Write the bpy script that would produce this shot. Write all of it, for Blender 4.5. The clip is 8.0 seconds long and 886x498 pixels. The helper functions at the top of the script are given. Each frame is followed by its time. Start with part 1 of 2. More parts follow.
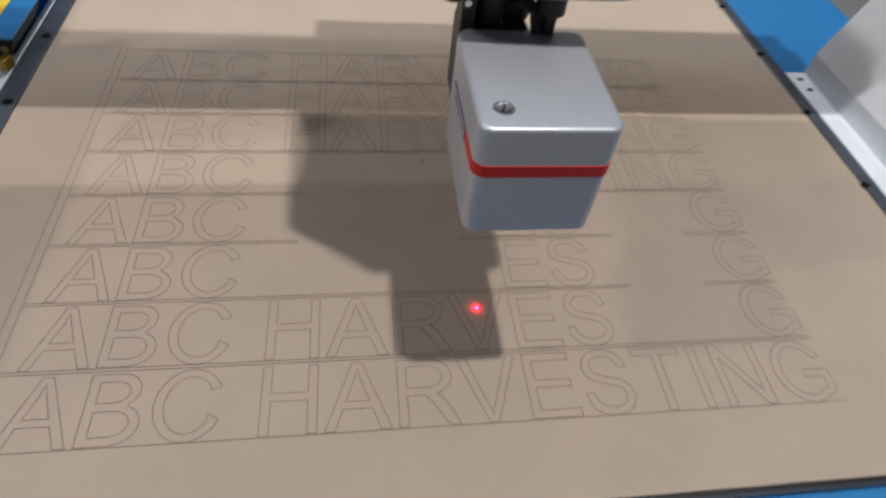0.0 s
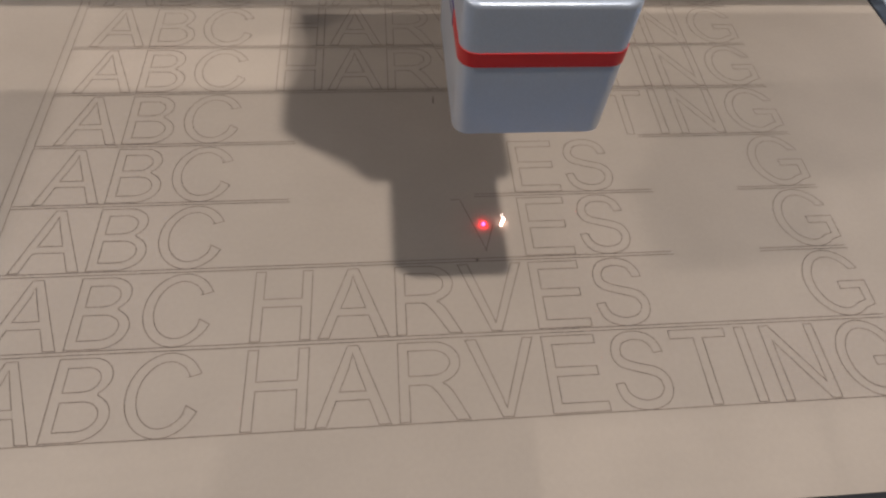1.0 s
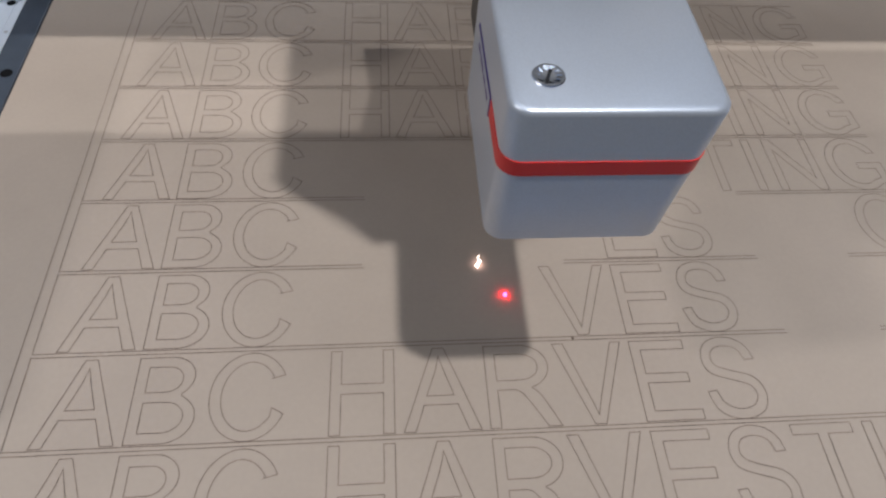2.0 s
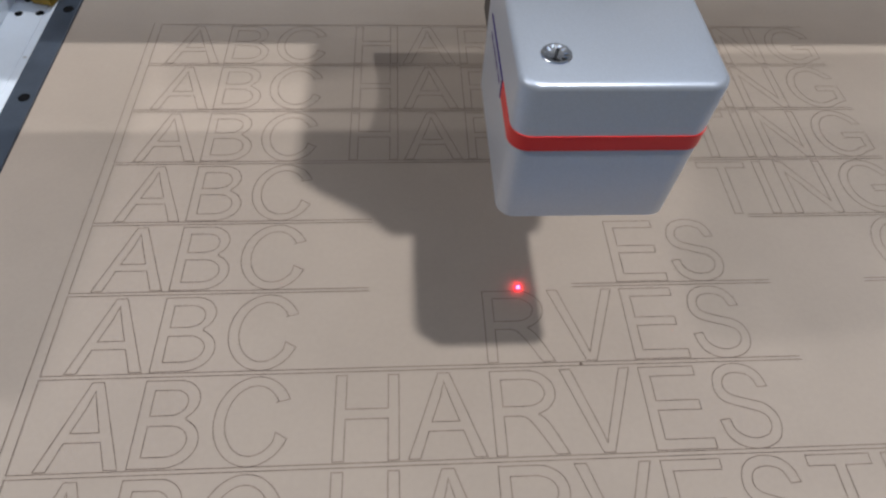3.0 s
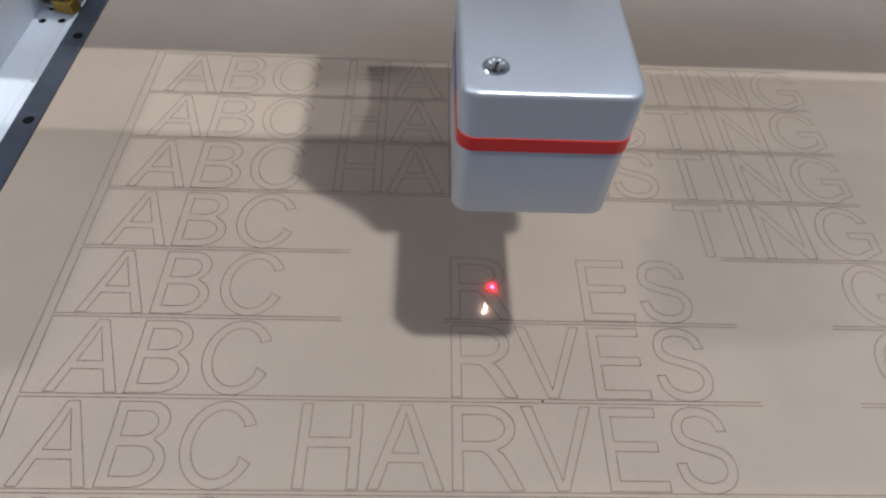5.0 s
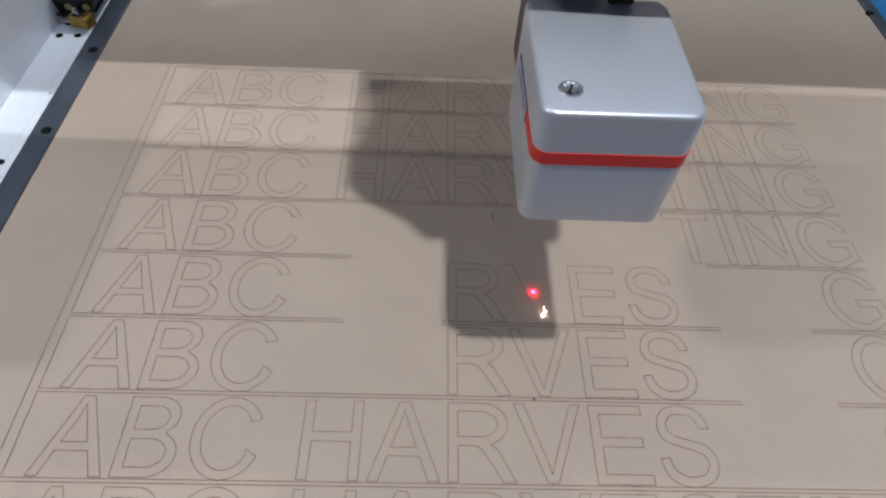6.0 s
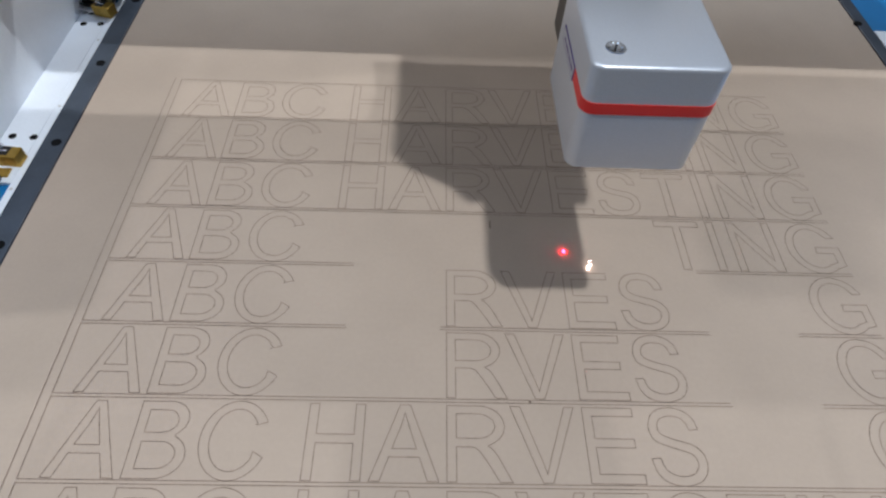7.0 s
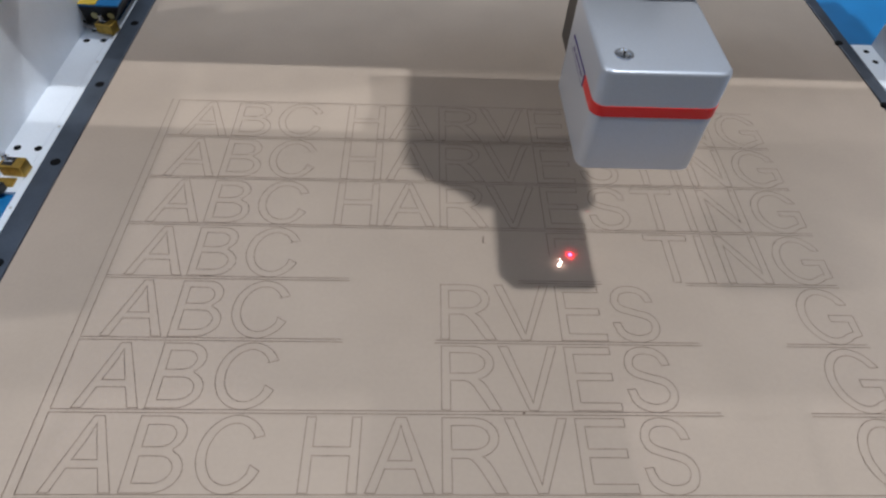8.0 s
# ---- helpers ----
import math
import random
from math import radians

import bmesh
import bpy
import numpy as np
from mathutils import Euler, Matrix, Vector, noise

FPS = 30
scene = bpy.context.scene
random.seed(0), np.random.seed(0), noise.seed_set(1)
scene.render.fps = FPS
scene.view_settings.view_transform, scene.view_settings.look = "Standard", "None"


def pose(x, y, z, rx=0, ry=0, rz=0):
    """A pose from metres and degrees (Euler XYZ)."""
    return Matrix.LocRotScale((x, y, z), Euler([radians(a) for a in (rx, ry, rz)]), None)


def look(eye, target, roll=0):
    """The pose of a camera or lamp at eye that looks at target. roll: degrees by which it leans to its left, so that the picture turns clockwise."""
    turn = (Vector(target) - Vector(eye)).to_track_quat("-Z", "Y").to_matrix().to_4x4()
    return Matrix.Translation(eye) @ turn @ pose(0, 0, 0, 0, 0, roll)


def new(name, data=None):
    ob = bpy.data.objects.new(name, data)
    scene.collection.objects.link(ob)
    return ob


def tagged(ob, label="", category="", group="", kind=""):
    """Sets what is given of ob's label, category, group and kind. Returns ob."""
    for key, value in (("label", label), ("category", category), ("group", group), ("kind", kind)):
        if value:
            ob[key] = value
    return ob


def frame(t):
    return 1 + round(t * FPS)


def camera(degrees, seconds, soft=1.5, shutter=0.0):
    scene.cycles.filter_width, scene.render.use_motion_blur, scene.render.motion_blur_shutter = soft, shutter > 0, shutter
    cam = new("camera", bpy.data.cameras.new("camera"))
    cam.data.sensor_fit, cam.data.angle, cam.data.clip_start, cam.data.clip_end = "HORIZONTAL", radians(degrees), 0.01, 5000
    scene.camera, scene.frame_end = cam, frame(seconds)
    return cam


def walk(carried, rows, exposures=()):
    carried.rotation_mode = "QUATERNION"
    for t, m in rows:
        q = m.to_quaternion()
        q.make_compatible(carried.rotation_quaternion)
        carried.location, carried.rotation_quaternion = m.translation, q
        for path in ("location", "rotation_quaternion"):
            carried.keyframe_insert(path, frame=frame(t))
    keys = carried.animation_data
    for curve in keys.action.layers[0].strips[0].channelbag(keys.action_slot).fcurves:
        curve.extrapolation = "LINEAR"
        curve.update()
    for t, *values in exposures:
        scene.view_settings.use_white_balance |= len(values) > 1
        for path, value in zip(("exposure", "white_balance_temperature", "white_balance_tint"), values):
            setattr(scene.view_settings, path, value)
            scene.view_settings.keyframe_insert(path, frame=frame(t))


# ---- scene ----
cam = camera(72.99, 8.0, soft=2.3, shutter=0.4)

PATH = [
    (0, (-0.0449, -0.2964, 0.6812), (0.2217, 0.9133, -0.7595), 8.19),
    (0.2, (-0.0155, -0.2275, 0.6501), (0.1695, 0.9269, -0.8476), 7.49),
    (0.3, (-0.0004, -0.1979, 0.6394), (0.1575, 0.9189, -0.8896), 6.57),
    (0.5, (0.0047, -0.1765, 0.6307), (0.1575, 0.8743, -0.9449), 6.13),
    (1, (-0.0015, -0.1840, 0.6288), (0.1574, 0.8288, -0.9709), 5.51),
    (1.5, (-0.0097, -0.1814, 0.6422), (0.1520, 0.8314, -0.9572), 5.28),
    (1.7, (-0.0428, -0.1466, 0.6335), (0.1120, 0.8952, -0.9478), 5.30),
    (1.8, (-0.0669, -0.1062, 0.6177), (0.0799, 0.9331, -0.9661), 5.22),
    (2, (-0.0940, -0.0667, 0.6104), (0.0582, 0.9432, -0.9917), 6.01),
    (2.2, (-0.0941, -0.0669, 0.5996), (0.0383, 0.9892, -0.9743), 4.89),
    (3.3, (-0.0689, -0.0482, 0.6183), (0.0331, 1.0120, -0.9551), 3.82),
    (3.5, (-0.0406, -0.0353, 0.6210), (0.0520, 1.0390, -0.9434), 3.89),
    (4, (-0.0305, -0.0433, 0.6190), (0.0340, 1.0265, -0.9499), 4.01),
    (4.2, (-0.0351, -0.0444, 0.6266), (0.0278, 1.0391, -0.9330), 3.94),
    (5.3, (-0.0350, -0.0682, 0.6522), (0.0238, 1.0429, -0.8880), 3.74),
    (5.5, (-0.0332, -0.0777, 0.6632), (0.0215, 1.0418, -0.8710), 3.75),
    (6, (-0.0313, -0.0821, 0.6704), (0.0247, 1.0470, -0.8567), 3.81),
    (6.5, (-0.0315, -0.0868, 0.6744), (0.0216, 1.0478, -0.8487), 3.52),
    (7, (-0.0304, -0.0935, 0.6955), (0.0256, 1.0450, -0.8246), 3.58),
    (7.5, (-0.0317, -0.1010, 0.6967), (0.0336, 1.0762, -0.7932), 3.52),
    (8, (-0.0299, -0.1074, 0.7038), (0.0417, 1.0785, -0.7789), 3.66),
]
walk(cam, [(t, look(eye, target, roll)) for t, eye, target, roll in PATH],
     exposures=[(0, -0.07, 7200, 13), (0.5, -0.14, 7250, 13), (1.0, -0.16, 7150, 13), (1.5, -0.13, 6950, 12), (1.8, -0.20, 6700, 11), (2.0, -0.02, 6550, 11), (3.5, 0.02, 6500, 10), (6.0, 0.02, 6500, 10), (7.5, 0.0, 6450, 9), (8.0, -0.10, 6500, 10)])


# ---- light ----
world = bpy.data.worlds.new("world")
scene.world = world
world.use_nodes = True
world.node_tree.nodes["Background"].inputs[0].default_value = (0.55, 0.62, 0.75, 1)
world.node_tree.nodes["Background"].inputs[1].default_value = 0.10


def hall_lamp(name, place, aim, watts, size, colour):
    data = bpy.data.lights.new(name, "AREA")
    data.shape, data.size, data.energy, data.color = "DISK", size, watts, colour
    ob = new(name, data)
    ob.matrix_world = look(place, aim)
    return ob


hall_lamp("hall_lamp_near", (0.66, -0.33, 5.0), (0.15, 0.3, 0), 147, 0.18, (0.955, 0.975, 0.985))
hall_lamp("hall_lamp_side", (-4.6, -0.25, 5.0), (0.15, 0.3, 0), 95, 0.45, (0.955, 0.975, 0.985))
hall_lamp("hall_lamp_far", (0.9, 5.7, 5.0), (0.15, 0.3, 0), 205, 0.16, (0.955, 0.975, 0.985))
# added broad overhead fill: lifts the shadows and tints the metal blue
fill = hall_lamp("overhead_fill", (0.3, 3.2, 5.9), (0.3, 3.2, 0), 107, 6.0, (0.84, 0.945, 1.06))
fill.data.shape = "SQUARE"


# ---- materials ----
def material(name, colour, rough=0.5, metal=0.0, spots=0.0, scale=40.0, bump=0.0, bump_scale=300.0, fine=0.0, coat=0.0):
    """A node material: colour varied at two scales, with fine relief."""
    m = bpy.data.materials.new(name)
    m.use_nodes = True
    nt = m.node_tree
    b = nt.nodes["Principled BSDF"]
    b.inputs["Roughness"].default_value = rough
    b.inputs["Metallic"].default_value = metal
    b.inputs["Base Color"].default_value = (*colour, 1)
    b.inputs["Coat Weight"].default_value = coat
    where = nt.nodes.new("ShaderNodeTexCoord")
    if spots or fine:
        value = None
        for amount, size, detail in ((spots, scale, 4), (fine, scale * 25, 2)):
            if not amount:
                continue
            n = nt.nodes.new("ShaderNodeTexNoise")
            n.inputs["Scale"].default_value, n.inputs["Detail"].default_value = size, detail
            nt.links.new(where.outputs["Object"], n.inputs["Vector"])
            r = nt.nodes.new("ShaderNodeMapRange")
            r.inputs[1].default_value, r.inputs[2].default_value = 0.3, 0.7
            r.inputs[3].default_value, r.inputs[4].default_value = 1 - amount, 1 + amount
            nt.links.new(n.outputs[0], r.inputs[0])
            if value is None:
                value = r.outputs[0]
            else:
                k = nt.nodes.new("ShaderNodeMath")
                k.operation = "MULTIPLY"
                nt.links.new(value, k.inputs[0])
                nt.links.new(r.outputs[0], k.inputs[1])
                value = k.outputs[0]
        mix = nt.nodes.new("ShaderNodeVectorMath")
        mix.operation = "SCALE"
        mix.inputs[0].default_value = colour
        nt.links.new(value, mix.inputs["Scale"])
        nt.links.new(mix.outputs[0], b.inputs["Base Color"])
    if bump:
        n = nt.nodes.new("ShaderNodeTexNoise")
        n.inputs["Scale"].default_value, n.inputs["Detail"].default_value = bump_scale, 3
        nt.links.new(where.outputs["Object"], n.inputs["Vector"])
        p = nt.nodes.new("ShaderNodeBump")
        p.inputs["Strength"].default_value, p.inputs["Distance"].default_value = bump, 0.001
        nt.links.new(n.outputs[0], p.inputs["Height"])
        nt.links.new(p.outputs[0], b.inputs["Normal"])
    return m


def glowing(name, colour, strength):
    m = bpy.data.materials.new(name)
    m.use_nodes = True
    b = m.node_tree.nodes["Principled BSDF"]
    b.inputs["Base Color"].default_value = (*colour, 1)
    b.inputs["Emission Color"].default_value = (*colour, 1)
    b.inputs["Emission Strength"].default_value = strength
    return m


FABRIC = material("beige_microfibre", (0.443, 0.36, 0.296), 0.9, spots=0.045, scale=7, fine=0.015, bump=0.12, bump_scale=700)
CUT = material("scorched_cut", (0.200, 0.146, 0.116), 0.95, spots=0.35, scale=60)
SILVER = material("silver_paint", (0.575, 0.612, 0.685), 0.35, 0.50, fine=0.03, scale=30, bump=0.04, bump_scale=2500)
RED = material("red_tape", (0.88, 0.026, 0.024), 0.42, fine=0.04, scale=30)
CHROME = material("chrome", (0.86, 0.87, 0.90), 0.15, 1.0)
BLACK = material("black_plastic", (0.012, 0.012, 0.014), 0.5, spots=0.2, scale=40)
DARKPLATE = material("dark_bronze_plate", (0.035, 0.028, 0.024), 0.45, 0.3, spots=0.2, scale=30)
RAIL = material("dark_blue_steel", (0.060, 0.076, 0.104), 0.45, 0.3, spots=0.25, scale=14, fine=0.08)
HOLE = material("bolt_black", (0.006, 0.006, 0.007), 0.8)
HOLE.node_tree.nodes["Principled BSDF"].inputs["Specular IOR Level"].default_value = 0.1
WHITE = material("white_paint", (0.82, 0.88, 0.97), 0.42, spots=0.04, scale=12, fine=0.02, coat=0.2)
BLUE = material("blue_paint", (0.008, 0.17, 0.43), 0.45, spots=0.06, scale=10)
YELLOW = material("yellow_paint", (0.75, 0.52, 0.05), 0.5, spots=0.1, scale=30)
PALE = material("pale_yellow_paint", (0.62, 0.58, 0.30), 0.5, spots=0.1, scale=60)
BRASS = material("brass", (0.52, 0.33, 0.07), 0.35, 0.8, spots=0.25, scale=80)
GREY = material("grey_paint", (0.55, 0.56, 0.58), 0.45, spots=0.05, scale=15)
PURPLE = material("purple_ink", (0.09, 0.06, 0.25), 0.5)
LABEL = material("label_white", (0.72, 0.72, 0.76), 0.5)
CONCRETE = material("hall_floor_paint", (0.20, 0.21, 0.22), 0.6, spots=0.12, scale=2)
HALL = material("hall_wall_paint", (0.175, 0.147, 0.125), 0.8, spots=0.05, scale=1)
CEILING = material("hall_ceiling_paint", (0.42, 0.61, 0.95), 0.8, spots=0.05, scale=1)


# ---- mesh tools ----
def mesh_of(name, bm, mat, smooth=False):
    me = bpy.data.meshes.new(name)
    bmesh.ops.recalc_face_normals(bm, faces=bm.faces[:])
    bm.to_mesh(me)
    bm.free()
    me.materials.append(mat)
    if smooth:
        for p in me.polygons:
            p.use_smooth = True
        me.set_sharp_from_angle(angle=radians(40))
    return me


def part(name, bm, mat, parent=None, label="", at=None, smooth=False):
    ob = new(name, mesh_of(name, bm, mat, smooth))
    ob.parent = parent
    if at is not None:
        ob.matrix_basis = at
    return tagged(ob, label)


def box(x0, x1, y0, y1, z0, z1, bevel=0.0, bm=None):
    bm = bm or bmesh.new()
    made = bmesh.ops.create_cube(bm, size=1)["verts"]
    for v in made:
        v.co = Vector(((x0 + x1) / 2 + v.co.x * (x1 - x0), (y0 + y1) / 2 + v.co.y * (y1 - y0), (z0 + z1) / 2 + v.co.z * (z1 - z0)))
    if bevel:
        edges = list({e for v in made for e in v.link_edges})
        bmesh.ops.bevel(bm, geom=edges, offset=bevel, segments=2, affect="EDGES", profile=0.6)
    return bm


def prism(outline, z0, z1, bevel=0.0):
    """An upright solid on a plan outline."""
    bm = bmesh.new()
    low = [bm.verts.new((x, y, z0)) for x, y in outline]
    high = [bm.verts.new((x, y, z1)) for x, y in outline]
    bm.faces.new(low[::-1])
    top = bm.faces.new(high)
    for n in range(len(low)):
        m = (n + 1) % len(low)
        bm.faces.new((low[n], low[m], high[m], high[n]))
    if bevel:
        bmesh.ops.bevel(bm, geom=list(top.edges), offset=bevel, segments=3, affect="EDGES", profile=0.6)
    return bm


def disc(r, z0, z1, n=24, bevel=0.0, cx=0.0, cy=0.0):
    return prism([(cx + r * math.cos(2 * math.pi * k / n), cy + r * math.sin(2 * math.pi * k / n)) for k in range(n)], z0, z1, bevel)


def rounded(x0, x1, y0, y1, r, n=8):
    """A rectangle with round corners, as a plan outline."""
    out = []
    for cx, cy, a in ((x1 - r, y1 - r, 0), (x0 + r, y1 - r, 90), (x0 + r, y0 + r, 180), (x1 - r, y0 + r, 270)):
        for k in range(n + 1):
            b = radians(a + 90 * k / n)
            out.append((cx + r * math.cos(b), cy + r * math.sin(b)))
    return out


def tube(points, r, n=8):
    """A round cable along points."""
    bm = bmesh.new()
    rings = []
    pts = [Vector(p) for p in points]
    for k, p in enumerate(pts):
        d = (pts[min(k + 1, len(pts) - 1)] - pts[max(k - 1, 0)]).normalized()
        side = d.cross(Vector((0.31, 0.2, 0.93))).normalized()
        up = side.cross(d)
        rings.append([bm.verts.new(p + r * (math.cos(2 * math.pi * j / n) * side + math.sin(2 * math.pi * j / n) * up)) for j in range(n)])
    for a, b in zip(rings, rings[1:]):
        for j in range(n):
            bm.faces.new((a[j], a[(j + 1) % n], b[(j + 1) % n], b[j]))
    bm.faces.new(rings[0][::-1])
    bm.faces.new(rings[-1])
    return bm


# ---- the hall ----
floor = tagged(part("floor", box(-9, 9, -9, 9, -0.95, -0.85), CONCRETE), "grey painted concrete hall floor", "floor", kind="structure")
ceiling = tagged(part("ceiling", box(-9, 9, -9, 9, 6.0, 6.1), CEILING), "pale blue-grey hall ceiling", "ceiling", kind="structure")
for name, span in (("wall_north", (-9, 9, 9, 9.2)), ("wall_south", (-9, 9, -9.2, -9)), ("wall_east", (9, 9.2, -9, 9)), ("wall_west", (-9.2, -9, -9, 9))):
    tagged(part(name, box(*span, -0.85, 6.0), HALL), "dim warm grey plain hall wall", "wall", kind="structure")

# ---- cutting table ----
FRONT, BACK = -0.10, 2.30
LEFT, RIGHT = -0.6136, 0.8665
table = tagged(new("cutting_table"), "blue steel laser cutting table with dark edge rails", "machine table")
part("table_body", box(-0.98, 1.32, FRONT - 0.09, BACK + 0.2, -0.85, -0.06, 0.01), BLUE, table, "blue painted steel body")
part("table_bed", box(LEFT, RIGHT, FRONT - 0.006, BACK, -0.058, -0.003), BLACK, table, "dark cutting bed")
part("front_rail", box(-0.66, 0.90, FRONT - 0.0105, FRONT - 0.007, -0.058, -0.001, 0.0008), RAIL, table, "dark steel front edge")


part("front_apron", box(-0.80, 1.12, FRONT - 0.088, FRONT - 0.011, -0.058, -0.005, 0.003), BLUE, table, "blue painted front apron")


def side_rail(x0, x1, hole_x, holes, lip):
    rail = part("side_rail", box(x0, x1, FRONT - 0.005, BACK, -0.055, 0.003, 0.0012), RAIL, table, "dark blue steel rail with bolt holes")
    for y in holes:
        part("bolt_hole", disc(0.0082, 0.0, 0.0036, 16, cx=hole_x, cy=y), HOLE, rail, "black bolt head")
    part("rail_bed", box(*lip, FRONT - 0.005, BACK, -0.055, -0.004), BLUE, table, "blue painted edge")


side_rail(-0.6506, LEFT - 0.0005, -0.6286, [0.6215 + 0.2079 * k for k in range(-3, 8)], (-0.83, -0.6511))
side_rail(RIGHT + 0.0005, 0.8925, 0.8705, [0.403 + 0.2139 * k for k in range(-2, 8)], (0.8930, 1.16))

lip = part("rail_lip", box(-0.6629, -0.6512, FRONT - 0.005, BACK, -0.0035, 0.0024, 0.0004), WHITE, table, "narrow white painted lip")
for y in (0.33, 0.52, 0.71, 0.90):
    part("lip_screw", disc(0.0026, 0.0022, 0.0032, 10, 0.0004, -0.6570, y), GREY, lip, "small grey screw")

# ---- the sheet that is being cut ----
sheet_bm = bmesh.new()
bmesh.ops.create_grid(sheet_bm, x_segments=60, y_segments=100, size=0.5)
for v in sheet_bm.verts:
    v.co = Vector((LEFT + (v.co.x + 0.5) * (RIGHT - LEFT), FRONT + (v.co.y + 0.5) * (BACK - FRONT), 0.0))
made = bmesh.ops.extrude_face_region(sheet_bm, geom=sheet_bm.faces[:])["geom"]
for g in made:
    if isinstance(g, bmesh.types.BMVert):
        g.co.z -= 0.0025
sheet = tagged(part("fabric_sheet", sheet_bm, FABRIC), "beige microfibre sheet with laser-cut outlined lettering on the table", "fabric")

KX, KY = 5.775e-5, 6.128e-5
PITCH = 0.1
ADVANCE = {"A": 1366, "B": 1366, "C": 1479, " ": 569, "H": 1479, "R": 1479, "V": 1366, "E": 1366, "S": 1366, "T": 1251, "I": 569, "N": 1479, "G": 1593}
TEXT = "ABC HARVESTING"
TEXT_X = -0.4497


def arc(cx, cy, rx, ry, a0, a1, n=16):
    return [(cx + rx * math.cos(radians(a0 + (a1 - a0) * k / n)), cy + ry * math.sin(radians(a0 + (a1 - a0) * k / n))) for k in range(n + 1)]


def flowing(points, n=4):
    """A smooth curve through points, open."""
    out = []
    for k in range(len(points) - 1):
        p0, p1, p2, p3 = (Vector(points[max(0, min(len(points) - 1, k + j))]) for j in (-1, 0, 1, 2))
        for j in range(n):
            t = j / n
            out.append(tuple(0.5 * (2 * p1 + (p2 - p0) * t + (2 * p0 - 5 * p1 + 4 * p2 - p3) * t * t + (3 * p1 - p0 - 3 * p2 + p3) * t ** 3)))
    return out + [tuple(points[-1])]


def glyphs():
    """Outlines of the capital letters, in units of 1/2048 of the type size."""
    g = {}
    g["A"] = [[(-3, 0), (560, 1466), (769, 1466), (1369, 0), (1148, 0), (977, 444), (364, 444), (203, 0)], [(420, 602), (917, 602), (764, 1008), (661, 1312), (597, 1052)]]
    g["B"] = [[(150, 0), (150, 1466), (700, 1466)] + arc(735, 1112, 435, 354, 88, -55) + arc(739, 410, 520, 410, 62, -88) + [(709, 0)],
              [(344, 850), (661, 850)] + arc(700, 1073, 268, 220, -85, 85) + [(633, 1293), (344, 1293)],
              [(344, 173), (709, 173)] + arc(730, 425, 330, 252, -88, 88) + [(687, 677), (344, 677)]]
    g["C"] = [arc(790, 733, 688, 758, 27, 334, 40) + [(1204, 514)] + arc(790, 733, 488, 594, 322, 32, 34) + [(1174, 1022)]]
    g["G"] = [arc(803, 733, 694, 758, 24, 308, 38) + [(1465, 205), (1465, 749), (844, 747), (844, 575), (1275, 575), (1275, 302)] + arc(803, 733, 491, 594, 305, 30, 32)]
    g["H"] = [[(164, 0), (164, 1466), (358, 1466), (358, 864), (1120, 864), (1120, 1466), (1314, 1466), (1314, 0), (1120, 0), (1120, 691), (358, 691), (358, 0)]]
    g["R"] = [[(161, 0), (161, 1466), (811, 1466)] + arc(840, 1066, 509, 400, 88, -72) + flowing([(1000, 668), (1088, 610), (1203, 459), (1455, 0)], 3) + flowing([(1211, 0), (1017, 305), (880, 500), (780, 610), (680, 648), (580, 651)], 3) + [(355, 651), (355, 0)],
              [(355, 819), (772, 819)] + arc(800, 1062, 349, 242, -80, 82) + [(820, 1304), (355, 1304)]]
    g["V"] = [[(577, 0), (9, 1466), (219, 1466), (600, 401), (676, 160), (758, 401), (1154, 1466), (1352, 1466), (778, 0)]]
    g["E"] = [[(162, 0), (162, 1466), (1222, 1466), (1222, 1293), (356, 1293), (356, 844), (1167, 844), (1167, 672), (356, 672), (356, 173), (1256, 173), (1256, 0)]]
    g["S"] = [[(92, 471)] + flowing([(275, 487), (330, 300), (470, 190), (659, 148), (870, 190), (985, 290), (1023, 401), (985, 520), (880, 595), (597, 681), (310, 775), (185, 890), (143, 1070), (215, 1300), (390, 1440), (647, 1491), (920, 1440), (1110, 1280), (1181, 1053)])
              + flowing([(995, 1039), (900, 1250), (655, 1318), (420, 1260), (330, 1087), (400, 940), (676, 837), (990, 750), (1150, 610), (1207, 415), (1140, 190), (960, 40), (665, -25), (360, 30), (170, 190), (92, 471)])[:-1]]
    g["T"] = [[(531, 0), (531, 1293), (48, 1293), (48, 1466), (1210, 1466), (1210, 1293), (725, 1293), (725, 0)]]
    g["I"] = [[(191, 0), (191, 1466), (385, 1466), (385, 0)]]
    g["N"] = [[(156, 0), (156, 1466), (355, 1466), (1125, 315), (1125, 1466), (1311, 1466), (1311, 0), (1112, 0), (342, 1152), (342, 0)]]
    return g


GLYPHS = glyphs()
KERF = 0.00085


def kerf(bm, points, closed, wide=KERF):
    """A narrow burnt groove along points: a strip with joined corners, just proud of the cloth."""
    pts = [Vector((x, y, 0)) for x, y in points]
    n = len(pts)
    rows = []
    for k in range(n):
        a = pts[k - 1] if closed or k else pts[k] * 2 - pts[k + 1]
        b = pts[(k + 1) % n] if closed or k < n - 1 else pts[k] * 2 - pts[k - 1]
        d1, d2 = (pts[k] - a).normalized(), (b - pts[k]).normalized()
        n1, n2 = Vector((-d1.y, d1.x, 0)), Vector((-d2.y, d2.x, 0))
        side = (n1 + n2)
        side = side.normalized() if side.length > 1e-6 else n1
        reach = wide / 2 / max(0.35, side.dot(n1))
        rows.append((bm.verts.new(pts[k] + side * reach), bm.verts.new(pts[k] - side * reach)))
    for k in range(n if closed else n - 1):
        a, b = rows[k], rows[(k + 1) % n]
        bm.faces.new((a[0], b[0], b[1], a[1]))
    return bm


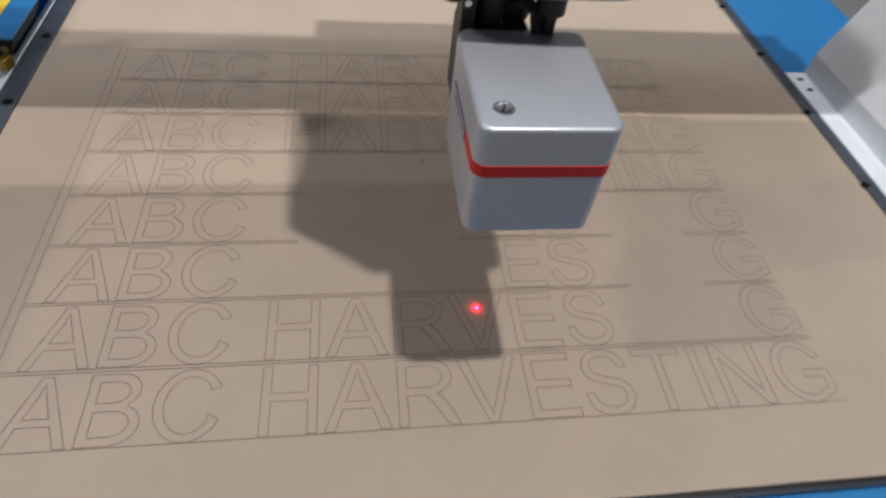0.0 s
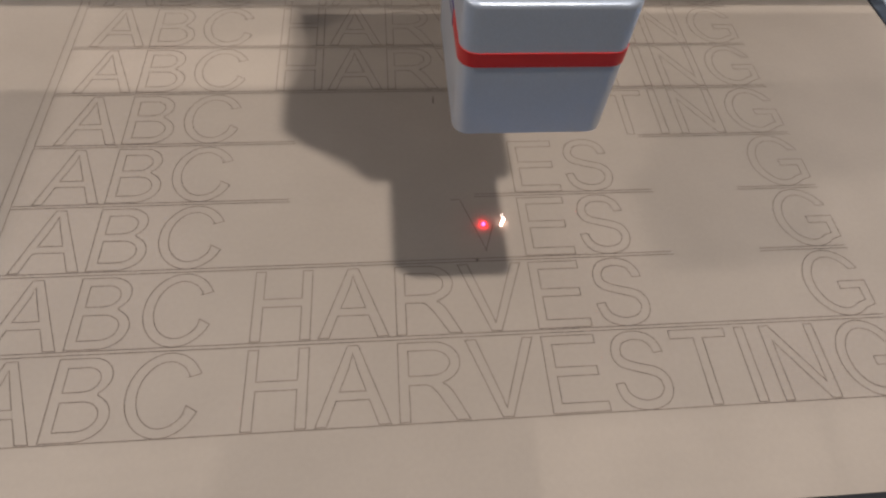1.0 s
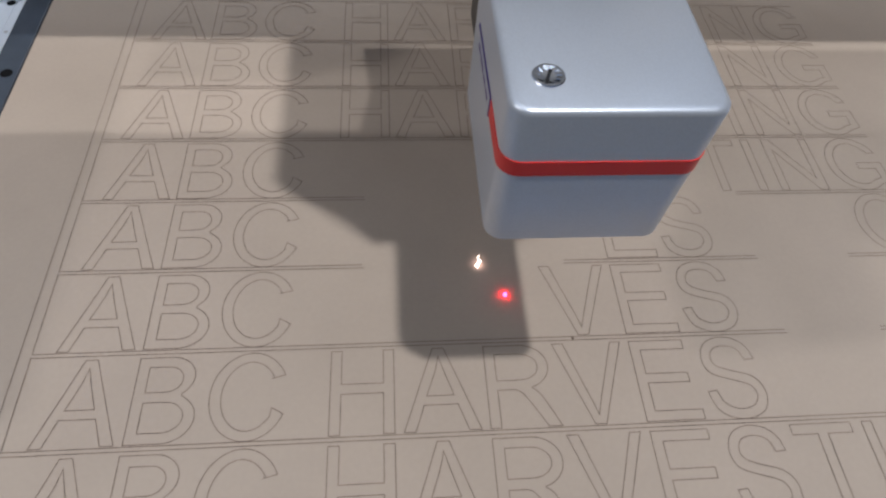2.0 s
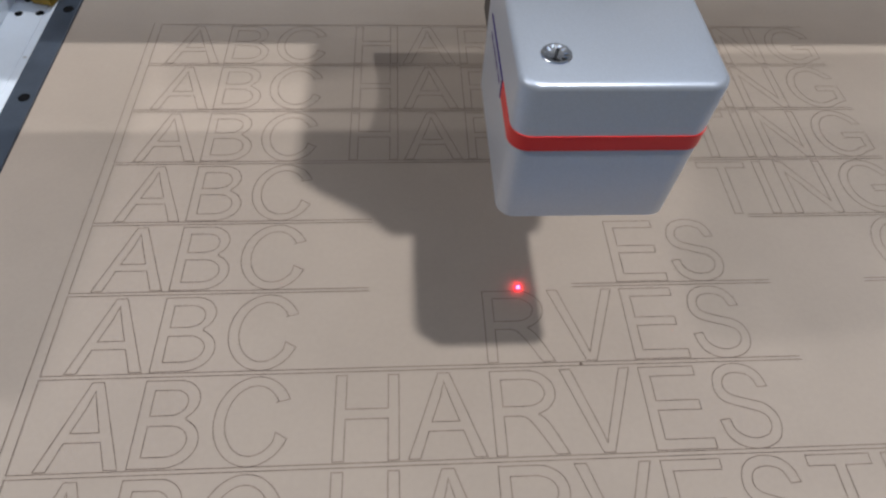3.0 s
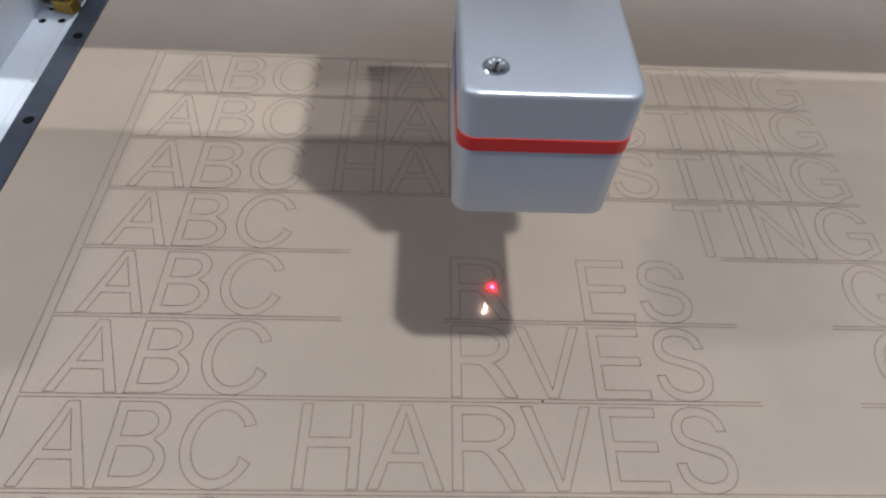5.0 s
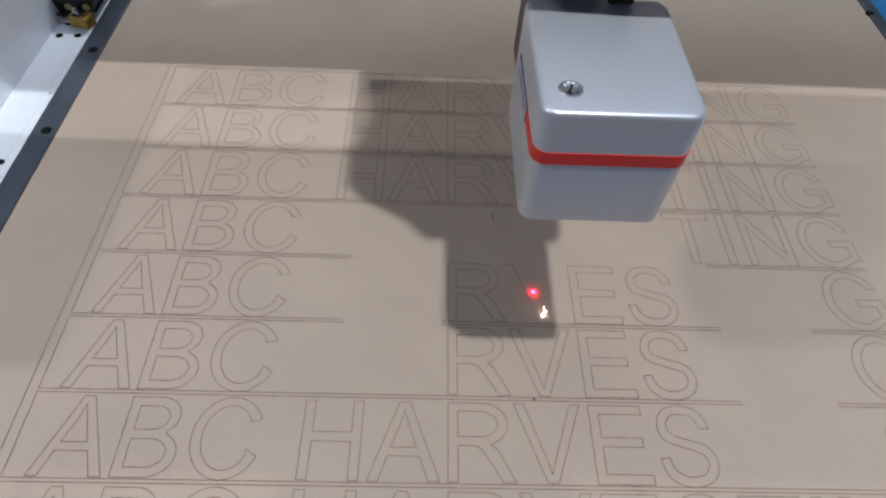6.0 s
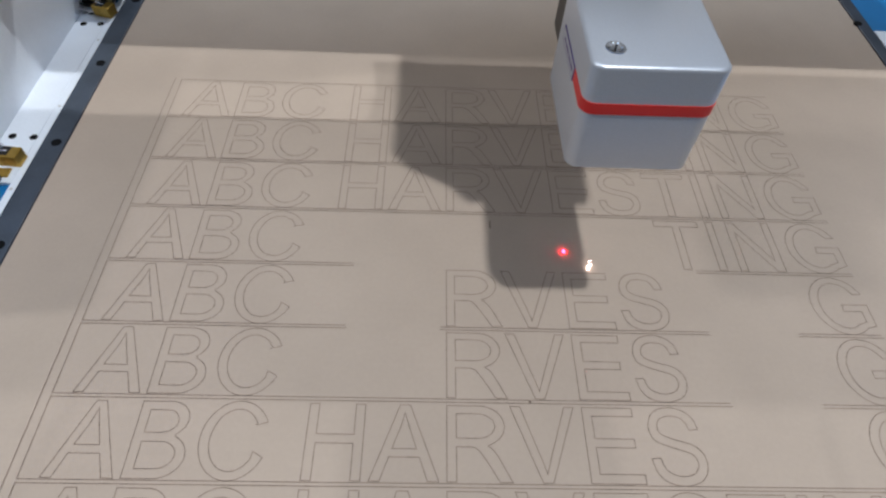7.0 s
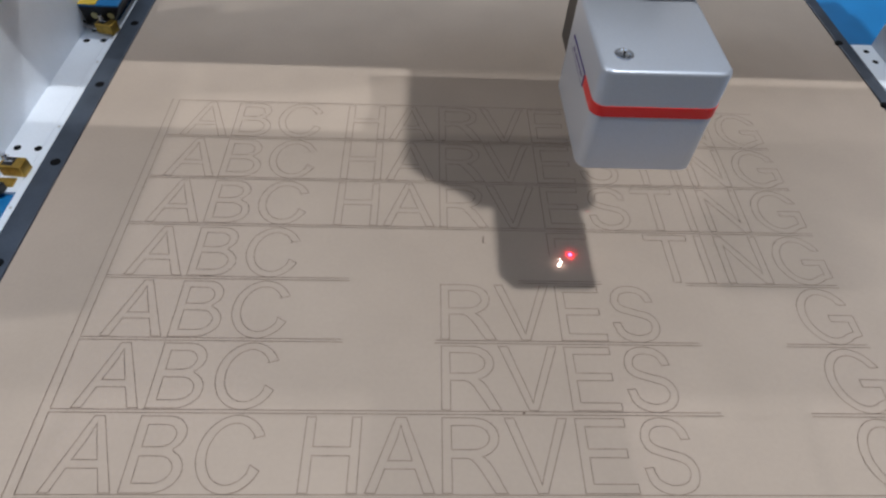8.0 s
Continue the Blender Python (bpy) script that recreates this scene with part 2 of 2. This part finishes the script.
def letter_mesh(letter, name="letter_outline"):
    bm = bmesh.new()
    for outline in GLYPHS[letter]:
        kerf(bm, [(x * KX, y * KY) for x, y in outline], True)
    return mesh_of(name, bm, CUT)


LETTER_MESHES = {c: letter_mesh(c) for c in GLYPHS}
LETTER_AT = {}
x = TEXT_X
for k, c in enumerate(TEXT):
    LETTER_AT[k] = x
    x += ADVANCE[c] * KX
PROUD = 0.0005

# which letters of each row, from the far one to the near one, are cut at the start
ROW_TEXT = {1: "ABC HARVESTING", 2: "ABC HARVESTING", 3: "ABC HARVESTING", 4: "ABC       TING", 5: "ABC     ES   G", 6: "ABC     ES   G", 7: "ABC HARVES   G", 8: "ABC HARVESTING"}


def letter(row, place, data=None):
    ob = new("letter_outline", data or LETTER_MESHES[TEXT[place]])
    ob.parent = sheet
    ob.matrix_basis = pose(LETTER_AT[place], (8 - row) * PITCH, PROUD)
    return ob


for row, text in ROW_TEXT.items():
    for place, c in enumerate(text):
        if c != " ":
            letter(row, place)

# strokes that are cut while the clip runs: (ob, seconds at which it is cut)
GROWING = []


def open_stroke(row, place, points, when):
    bm = kerf(bmesh.new(), [(x * KX, y * KY) for x, y in points], False)
    GROWING.append((letter(row, place, mesh_of("letter_stroke", bm, CUT)), when))


V, E = GLYPHS["V"][0], GLYPHS["E"][0]
open_stroke(6, 7, [V[1], V[2], (410, 930)], 0.55)
open_stroke(6, 7, [(410, 930), V[3], V[4], V[5], (900, 790)], 0.85)
open_stroke(6, 7, [(900, 790), V[6], V[7], (1100, 820)], 1.1)
open_stroke(6, 7, [(1100, 820), V[8], V[0], (300, 720), V[1]], 1.22)
GROWING.append((letter(6, 6), 2.7))
GROWING.append((letter(5, 6), 4.9))
open_stroke(5, 7, [V[1], V[2], V[3]], 5.75)
open_stroke(5, 7, [V[3], V[4], V[5], V[6], V[7]], 6.0)
open_stroke(5, 7, [V[7], V[8], V[0], V[1]], 6.25)
open_stroke(4, 8, [E[2], E[1], (162, 760)], 7.72)
open_stroke(4, 8, [E[2], E[3], E[4], (356, 1000)], 7.95)

ROW_LEFT, ROW_RIGHT = -0.4735, 0.590
LOW, HIGH = -0.0018, 0.0940


def cut_line(points, when=None, closed=False):
    ob = part("cut_line", kerf(bmesh.new(), points, closed), CUT, sheet, at=pose(0, 0, PROUD + 0.0002))
    if when is not None:
        GROWING.append((ob, when))


def row_y(row):
    return (8 - row) * PITCH


def pair(row, x0, x1, when=None):
    """The two lines that part this row from the next nearer one."""
    cut_line([(x0, row_y(row) + LOW), (x1, row_y(row) + LOW)], when)
    cut_line([(x0 - 0.0008, row_y(row + 1) + HIGH), (x1 + 0.0015, row_y(row + 1) + HIGH)], when)


for row in (1, 2, 3, 7):
    pair(row, ROW_LEFT, ROW_RIGHT)
pair(6, ROW_LEFT, 0.352)
pair(6, 0.469, 0.587)
pair(5, ROW_LEFT, -0.133)
pair(5, 0.109, 0.352)
pair(5, -0.008, 0.1085, 3.5)
pair(5, 0.474, 0.588)
pair(4, ROW_LEFT, -0.132)
pair(4, 0.36, 0.588)
pair(4, 0.114, 0.233, 7.2)
cut_line([(ROW_LEFT, row_y(1) + HIGH), (ROW_RIGHT, row_y(1) + HIGH)])
cut_line([(ROW_LEFT, row_y(8) + LOW), (ROW_RIGHT, row_y(8) + LOW)])
for row in range(1, 9):
    cut_line([(ROW_LEFT, row_y(row) + LOW), (ROW_LEFT, row_y(row) + HIGH)])
cut_line([(-0.486, row_y(8) + LOW - 0.004), (-0.486, row_y(1) + HIGH + 0.004)])

part("stray_nick", kerf(bmesh.new(), [(0.066, 0.482), (0.0652, 0.470), (0.0672, 0.468)], False, 0.0016), CUT, sheet, "small burnt nick", pose(0, 0, PROUD))
part("stray_nick", kerf(bmesh.new(), [(0.1005, 0.1962), (0.1035, 0.1958)], False, 0.0028), CUT, sheet, "small burnt nick", pose(0, 0, PROUD + 0.0004))

# ---- gantry: beam, end plates and their fittings, which travel along the table ----
gantry = tagged(new("gantry"), "travelling gantry with white end plates over the rails", "gantry")
part("beam", box(-0.712, 0.938, 0.389, 0.562, 0.290, 0.552, 0.006), GREY, gantry, "grey painted cross beam")
part("end_bracket", box(-0.72, -0.565, 0.300, 0.3935, 0.32, 0.552, 0.004), GREY, gantry, "grey painted end bracket")
# unseen slats added behind the beam pass about a quarter of hall_lamp_far
slats = part("shade_frame", box(0.915, 0.93, 0.564, 0.6555, 0.225, 0.40, 0.002), BLACK, gantry, "unseen black slats that dim the far lamp")
for k in range(18):
    z = 0.226 + 0.0095 * k
    part("shade_slat", box(-0.060 - 0.028 * max(0.0, 1 - k / 9), 0.9145, 0.6530, 0.6545, z, z + 0.0056), BLACK, slats)
# added lid stops hall_lamp_near leaking between the beam and the slats
part("shade_cover", box(-0.060, 0.93, 0.5625, 0.6550, 0.4005, 0.4045, 0.001), BLACK, slats)
# out-of-view bars added on the beam halve hall_lamp_far on the near cloth
blind = part("beam_blind", box(-0.700, 0.925, 0.396, 0.420, 0.5525, 0.566, 0.002), GREY, gantry, "unseen grey blind that half blocks the far lamp")
for k in range(12):
    z = 0.572 + 0.0155 * k
    part("blind_bar", box(-0.690, 0.915, 0.402, 0.404, z, z + 0.0065), GREY, blind)
for x in (-0.690, -0.29, 0.11, 0.51, 0.907):
    part("blind_post", box(x, x + 0.008, 0.4045, 0.4125, 0.5665, 0.756), GREY, blind)


def end_plate(x_in, x_out, y0, y1, holes, side, lean, tall):
    """A white angle plate: a flat foot over the rail's edge and an upright side."""
    s = side
    plate = part("end_plate", box(min(x_in, x_out), max(x_in, x_out), y0, y1, -0.0035, 0.0030, 0.001), WHITE, gantry, "white painted angle plate")
    for hx, hy in holes:
        part("plate_hole", disc(0.0062, 0.0026, 0.0036, 16, cx=hx, cy=hy), HOLE, plate, "black hole")
    bm = bmesh.new()
    rings = []
    for y in (y0 - 0.25, y1):
        rings.append([bm.verts.new((x_out + s * dx, y, z)) for dx, z in ((0, -0.0035), (0, 0.05), (lean, tall), (lean + 0.006, tall), (0.006, 0.05), (0.006, -0.0035))])
    for k in range(6):
        m = (k + 1) % 6
        bm.faces.new((rings[0][k], rings[0][m], rings[1][m], rings[1][k]))
    bm.faces.new(rings[0][::-1])
    bm.faces.new(rings[1])
    part("side_wall", bm, WHITE, plate, "white upright side sheet")
    return plate


end_plate(-0.6631, -0.7186, 0.105, 0.60, [(-0.7026, 0.206), (-0.6686, 0.205), (-0.7016, 0.522), (-0.6696, 0.524), (-0.6986, 0.560)], -1, 0.0, 0.30)
end_plate(0.894, 0.940, 0.05, 0.592, [(0.917, 0.566), (0.919, 0.528), (0.917, 0.2), (0.919, 0.16)], 1, 0.12, 0.38)


def valve(x, y, turn):
    """A small brass connector block with a dark recess, a standing screw and its leads."""
    body = part("brass_fitting", box(-0.018, 0.018, -0.012, 0.012, 0, 0.021, 0.002), BRASS, gantry, "brass connector block", pose(x, y, 0.0032, 0, 0, turn))
    part("slot", box(-0.013, 0.004, -0.008, 0.010, 0.0195, 0.0216), BLACK, body, "dark recess")
    part("clamp_bar", box(-0.011, 0.002, -0.002, 0.002, 0.0217, 0.0232, 0.0005), CHROME, body)
    screw = part("screw", disc(0.0046, 0.0, 0.009, 12, 0.001, -0.014, 0.008), CHROME, body, "small steel screw", pose(0, 0, 0.0205))
    part("screw_nut", disc(0.0066, 0.0, 0.003, 6, 0.0006, -0.014, 0.008), CHROME, screw)
    part("lead", tube([(-0.017, 0.001, 0.012), (-0.027, 0.003, 0.014), (-0.040, -0.001, 0.012), (-0.052, 0.0, 0.014)], 0.0022), BLACK, body, "black cable", smooth=True)
    part("lead", tube([(-0.016, -0.006, 0.006), (-0.027, -0.008, 0.005), (-0.038, -0.007, 0.007), (-0.050, -0.009, 0.008)], 0.0016), LABEL, body, "thin white wire", smooth=True)


valve(-0.6775, 0.150, -4)
valve(-0.6690, 0.557, -14)
bracket = part("sensor_bracket", box(-0.716, -0.6716, 0.1150, 0.1330, 0.0032, 0.0062, 0.0008), BRASS, gantry, "flat brass bracket")
sensor = part("sensor_block", box(-0.7226, -0.6786, 0.096, 0.1145, 0.0032, 0.0165, 0.002), BLACK, gantry, "black sensor block")
for x in (-0.711, -0.697, -0.685):
    pin = part("sensor_pin", disc(0.0042, 0.0, 0.0055, 12, 0.001), BLACK, sensor, "black ribbed pin", pose(x, 0.107, 0.0166), smooth=True)
    part("pin_ring", disc(0.0049, 0.0018, 0.0030, 12), CHROME, pin, "steel ring")
part("sensor_lead", tube([(-0.690, 0.098, 0.012), (-0.699, 0.092, 0.020), (-0.711, 0.094, 0.018), (-0.717, 0.098, 0.012)], 0.0020), BLACK, sensor, smooth=True)
part("wire_loop", tube([(-0.690, 0.577, 0.010), (-0.701, 0.574, 0.008), (-0.708, 0.580, 0.009), (-0.710, 0.590, 0.012)], 0.0016), LABEL, gantry, "thin white wire", smooth=True)
block_bm = box(-0.7266, -0.6646, 0.580, 0.72, 0.0032, 0.046, 0.003)
for v in block_bm.verts:
    if v.co.z > 0.03:
        v.co.x += -0.008 if v.co.x < -0.70 else 0.023
        v.co.y -= 0.006 if v.co.y < 0.65 else 0.0
block = part("drive_block", block_bm, BLACK, gantry, "black drive block")
for sx in (-0.6946, -0.6626):
    part("adjusting_slot", disc(0.0068, 0, 0.0016, 20), PALE, block, "pale yellow round marking", pose(sx, 0.5760, 0.0265, 97, 0, 0))
cover = part("block_cover", box(-0.7366, -0.6406, 0.573, 0.95, 0.0465, 0.0500, 0.001), BLUE, block, "blue cover plate")
part("cover_stripe", box(-0.7266, -0.6846, 0.574, 0.95, 0.0502, 0.0514), YELLOW, cover, "yellow stripe")

# ---- laser head with its carriage ----
head = tagged(new("galvo_scanner"), "silver galvo laser scanner with a red stripe hanging over the fabric", "laser scanner")
X0, X1, Y0, Y1, Z0, Z1 = -0.0663, 0.0547, -0.1035, 0.0463, 0.2753, 0.3942


def shell():
    """The round-edged housing: a stack of round-cornered rings."""
    bm = bmesh.new()
    rings = []
    levels = [(0.006, Z0), (0.002, Z0 + 0.0008), (0.0, Z0 + 0.003), (0.0, Z1 - 0.004)]
    levels += [(0.004 - 0.004 * math.cos(radians(a)), Z1 - 0.004 + 0.004 * math.sin(radians(a))) for a in (30, 60, 90)]
    for inset, z in levels:
        outline = rounded(X0 + inset, X1 - inset, Y0 + inset, Y1 - inset, 0.0125 - inset * 0.6, 8)
        rings.append([bm.verts.new((x, y, z)) for x, y in outline])
    for a, b in zip(rings, rings[1:]):
        for k in range(len(a)):
            m = (k + 1) % len(a)
            bm.faces.new((a[k], a[m], b[m], b[k]))
    bm.faces.new(rings[0][::-1])
    bm.faces.new(rings[-1])
    return bm


housing = part("housing", shell(), SILVER, head, "silver painted metal housing", smooth=True)


def band(points, z0, z1, out):
    """A tape along an outline, a little proud of it."""
    bm = bmesh.new()
    rows = []
    for k, (x, y) in enumerate(points):
        a, b = Vector(points[max(0, k - 1)]), Vector(points[min(len(points) - 1, k + 1)])
        d = (b - a).normalized()
        n = Vector((d.y, -d.x)) * out
        rows.append([bm.verts.new(p) for p in ((x, y, z0), (x + n.x, y + n.y, z0), (x + n.x, y + n.y, z1), (x, y, z1))])
    for a, b in zip(rows, rows[1:]):
        for j in range(4):
            bm.faces.new((a[j], b[j], b[(j + 1) % 4], a[(j + 1) % 4]))
    bm.faces.new(rows[0])
    bm.faces.new(rows[-1][::-1])
    return bm


def ring_socket(r, inner, high):
    """A flat ring with a faceted socket that sinks to its middle."""
    bm = bmesh.new()
    n = 20
    def ring(radius, z, wave=0.0):
        return [bm.verts.new((radius * (1 + wave * (-1) ** k) * math.cos(2 * math.pi * k / n), radius * (1 + wave * (-1) ** k) * math.sin(2 * math.pi * k / n), z)) for k in range(n)]
    rings = [ring(r, 0.0), ring(r, high * 0.7), ring(r * 0.95, high), ring(inner, high), ring(inner * 0.62, high * 0.35, 0.16), ring(inner * 0.30, high * 0.18, 0.2)]
    for a, b in zip(rings, rings[1:]):
        for k in range(n):
            m = (k + 1) % n
            bm.faces.new((a[k], a[m], b[m], b[k]))
    bm.faces.new(rings[-1])
    bm.faces.new(rings[0][::-1])
    return bm


full = rounded(X0, X1, Y0, Y1, 0.0125, 8)
front_run = [(X0, -0.055)] + full[18:36] + [(X1, -0.055)]
part("red_stripe", band(front_run, 0.3447, 0.3567, 0.0006), RED, housing, "bright red stripe", smooth=True)
tag = part("name_tag", box(X0 - 0.0007, X0 + 0.001, -0.054, 0.0165, 0.3418, 0.3570, 0.0003), PURPLE, housing, "white maker's tag with a purple rim")
part("tag_field", box(X0 - 0.0010, X0 - 0.0006, -0.0520, 0.0145, 0.3436, 0.3552), SILVER, tag)
for k, (a, b) in enumerate(((-0.047, -0.037), (-0.034, -0.024), (-0.021, -0.007), (-0.004, 0.005))):
    part("tag_bar", box(X0 - 0.0012, X0 - 0.0009, a, b, 0.3476, 0.3507), PURPLE, tag, "purple bar of writing")
button = part("cap_screw", ring_socket(0.0092, 0.0074, 0.0013), CHROME, housing, "chrome countersunk socket screw", pose(-0.0428, -0.0765, Z1))
part("screw_slot", box(-0.0046, 0.0046, -0.0009, 0.0009, 0.0003, 0.0012), BLACK, button, "dark slot", pose(0, 0, 0, 0, 0, 70))
part("lens_ring", disc(0.038, Z0 - 0.012, Z0 + 0.001, 32, 0, -0.005, -0.045), BLACK, housing, "black lens ring")
plate_bm = box(-0.0630, 0.004, 0.0303, 0.0680, 0.314, 0.392, 0.001)
plate = part("mounting_plate", plate_bm, DARKPLATE, head, "dark metal mounting plate")
part("plate_ear", disc(0.010, 0.426, 0.4412, 16, 0, -0.074, 0.024), DARKPLATE, head, "dark round lug")
part("plate_bolt", disc(0.0032, 0, 0.004, 12), CHROME, plate, "small bolt", pose(-0.0585, 0.0303, 0.419, 90, 0, 0))
part("plate_arm", box(-0.0630, -0.050, 0.0305, 0.060, 0.3922, 0.4412, 0.001), DARKPLATE, plate)
carriage = part("carriage", prism([(-0.170, 0.393), (-0.170, 0.081), (-0.092, 0.035), (-0.089, 0.022), (-0.080, 0.015), (-0.070, 0.017), (-0.052, 0.016), (0.0, 0.013), (0.02, 0.012), (0.066, 0.013), (0.084, 0.018), (0.092, 0.031), (0.09, 0.393)], 0.4412, 0.606, 0.01), GREY, head, "light grey carriage cover")
part("arm", box(-0.048, 0.000, 0.075, 0.393, 0.401, 0.442, 0.003), BLACK, head, "black carriage arm")
part("motor", disc(0.017, 0.3947, 0.4412, 24, 0.002, -0.032, 0.050), BLACK, head, "black round galvo motor", smooth=True)
part("motor", disc(0.011, 0.3947, 0.4412, 24, 0.002, -0.004, 0.056), BLACK, head, "black round galvo motor", smooth=True)
part("knob", disc(0.0140, 0.413, 0.4412, 20, 0.004, 0.019, 0.030), BLACK, head, "black round connector", smooth=True)
part("plug", disc(0.0068, 0.3937, 0.415, 16, 0.0, 0.019, 0.0262), BLACK, head, "black plug", smooth=True)
for k, (a, r) in enumerate(((-0.012, 0.0050), (-0.006, 0.0040))):
    part("cable", tube([(-0.008 + a, 0.044, 0.392), (-0.007 + a, 0.040, 0.408), (-0.001 + a, 0.036, 0.420 + a * 0.3), (0.006 + a, 0.032, 0.422 + a * 0.3), (0.012 + a * 0.6, 0.028, 0.412), (0.014 + a * 0.5, 0.025, 0.394)], r), BLACK, head, "black cable", smooth=True)
for ob in head.children:
    if ob.name.split(".")[0] in ("mounting_plate", "plate_ear", "motor", "knob", "plug", "cable"):
        ob.location.y += 0.0165

# ---- light of the laser on the cloth ----
SPOT = glowing("laser_red", (1.0, 0.006, 0.022), 130)
FLASH = glowing("spark_white", (1.0, 0.80, 0.74), 18)


def dome(r, flat=0.6):
    bm = bmesh.new()
    bmesh.ops.create_uvsphere(bm, u_segments=16, v_segments=8, radius=r)
    for v in bm.verts:
        v.co.z *= flat
    return bm


laser_dot = tagged(part("laser_dot", dome(0.0022), SPOT, at=pose(0, 0, 0)), "glowing red pilot laser dot on the beige fabric", "laser dot")
spark_bm = dome(0.0016, 0.8)
rng = random.Random(4)
for k in range(9):
    a, d = rng.uniform(0.7, 1.6), 0.0014 + 0.0010 * k
    c = Vector((math.cos(a) * d, math.sin(a) * d, 0.001 + 0.0006 * k))
    made = bmesh.ops.create_icosphere(spark_bm, subdivisions=1, radius=0.0009 * (1 - k / 14))["verts"]
    for v in made:
        v.co += c
spark = tagged(part("cutting_spark", spark_bm, FLASH), "white-hot spark where the laser cuts the fabric", "spark")

# ---- what moves ----
HEAD_PATH = [
    (0, 0.1163, 0.1665), (0.2, 0.1168, 0.1956), (0.3, 0.1146, 0.2064), (0.5, 0.1166, 0.2352), (1, 0.1155, 0.2491), (1.5, 0.0923, 0.2508),
    (1.7, 0.0647, 0.2517), (1.8, 0.0498, 0.2506), (2, 0.0321, 0.2531), (2.2, 0.0324, 0.2477), (3.3, 0.0493, 0.3049), (3.5, 0.0517, 0.3034),
    (4, 0.0377, 0.3410), (4.2, 0.0351, 0.3477), (5.3, 0.0801, 0.3449), (5.5, 0.1098, 0.3468), (5.8, 0.1150, 0.3470), (6, 0.1135, 0.3455),
    (6.3, 0.1160, 0.3490), (6.5, 0.1467, 0.3772), (7, 0.1711, 0.4272), (7.5, 0.1863, 0.4381), (8, 0.1959, 0.4477),
]
# the spark: seconds, place on the cloth, or None while the beam is off
SPARKS = [
    (0, None), (0.6, None), (0.7, (0.115, 0.262)), (0.8, (0.122, 0.232)), (0.9, (0.130, 0.222)), (1, (0.139, 0.249)),
    (1.1, (0.153, 0.286)), (1.2, (0.070, 0.281)), (1.3, (0.121, 0.220)), (1.4, None), (1.8, None), (1.9, (0.019, 0.282)),
    (2, (0.003, 0.293)), (2.1, (0.040, 0.261)), (2.2, (0.068, 0.211)), (2.5, (0.031, 0.225)), (2.8, (0.012, 0.270)), (3.1, None),
    (3.3, None), (3.4, (0.101, 0.298)), (3.5, (0.103, 0.297)), (3.6, None), (4.1, None), (4.2, (0.033, 0.394)),
    (4.6, (0.009, 0.350)), (5, (0.040, 0.309)), (5.2, None), (5.6, None), (5.7, (0.089, 0.377)), (5.8, (0.127, 0.343)),
    (5.9, (0.119, 0.370)), (6, (0.123, 0.310)), (6.1, (0.113, 0.344)), (6.2, None), (6.9, None), (7, (0.203, 0.398)),
    (7.1, (0.161, 0.397)), (7.2, None), (7.7, None), (7.8, (0.180, 0.471)), (7.9, (0.174, 0.449)), (8, (0.176, 0.427)),
]


def motions():
    walk(gantry, [(t, pose(0, y, 0)) for t, x, y in HEAD_PATH])
    walk(head, [(t, pose(x, y, 0)) for t, x, y in HEAD_PATH])
    walk(laser_dot, [(t, pose(x, y, 0.0014)) for t, x, y in HEAD_PATH])
    # the spark goes out by sinking into the cut, and flares up out of it
    rows, last = [], (0.112, 0.262)
    for k, (t, place) in enumerate(SPARKS):
        if place:
            if k and not SPARKS[k - 1][1]:
                rows.append((t - 0.06, pose(*place, -0.014)))
            rows.append((t, pose(*place, 0.0016)))
            if k + 1 < len(SPARKS) and not SPARKS[k + 1][1]:
                rows.append((t + 0.06, pose(*place, -0.014)))
            last = place
        else:
            rows.append((t, pose(*last, -0.014)))
    walk(spark, rows)
    for ob, when in GROWING:
        x, y, z = ob.matrix_basis.translation
        before, after = pose(x, y, -0.0012), pose(x, y, z)
        walk(ob, [(0, before), (when - 0.05, before), (when + 0.05, after), (8.0, after)])


motions()
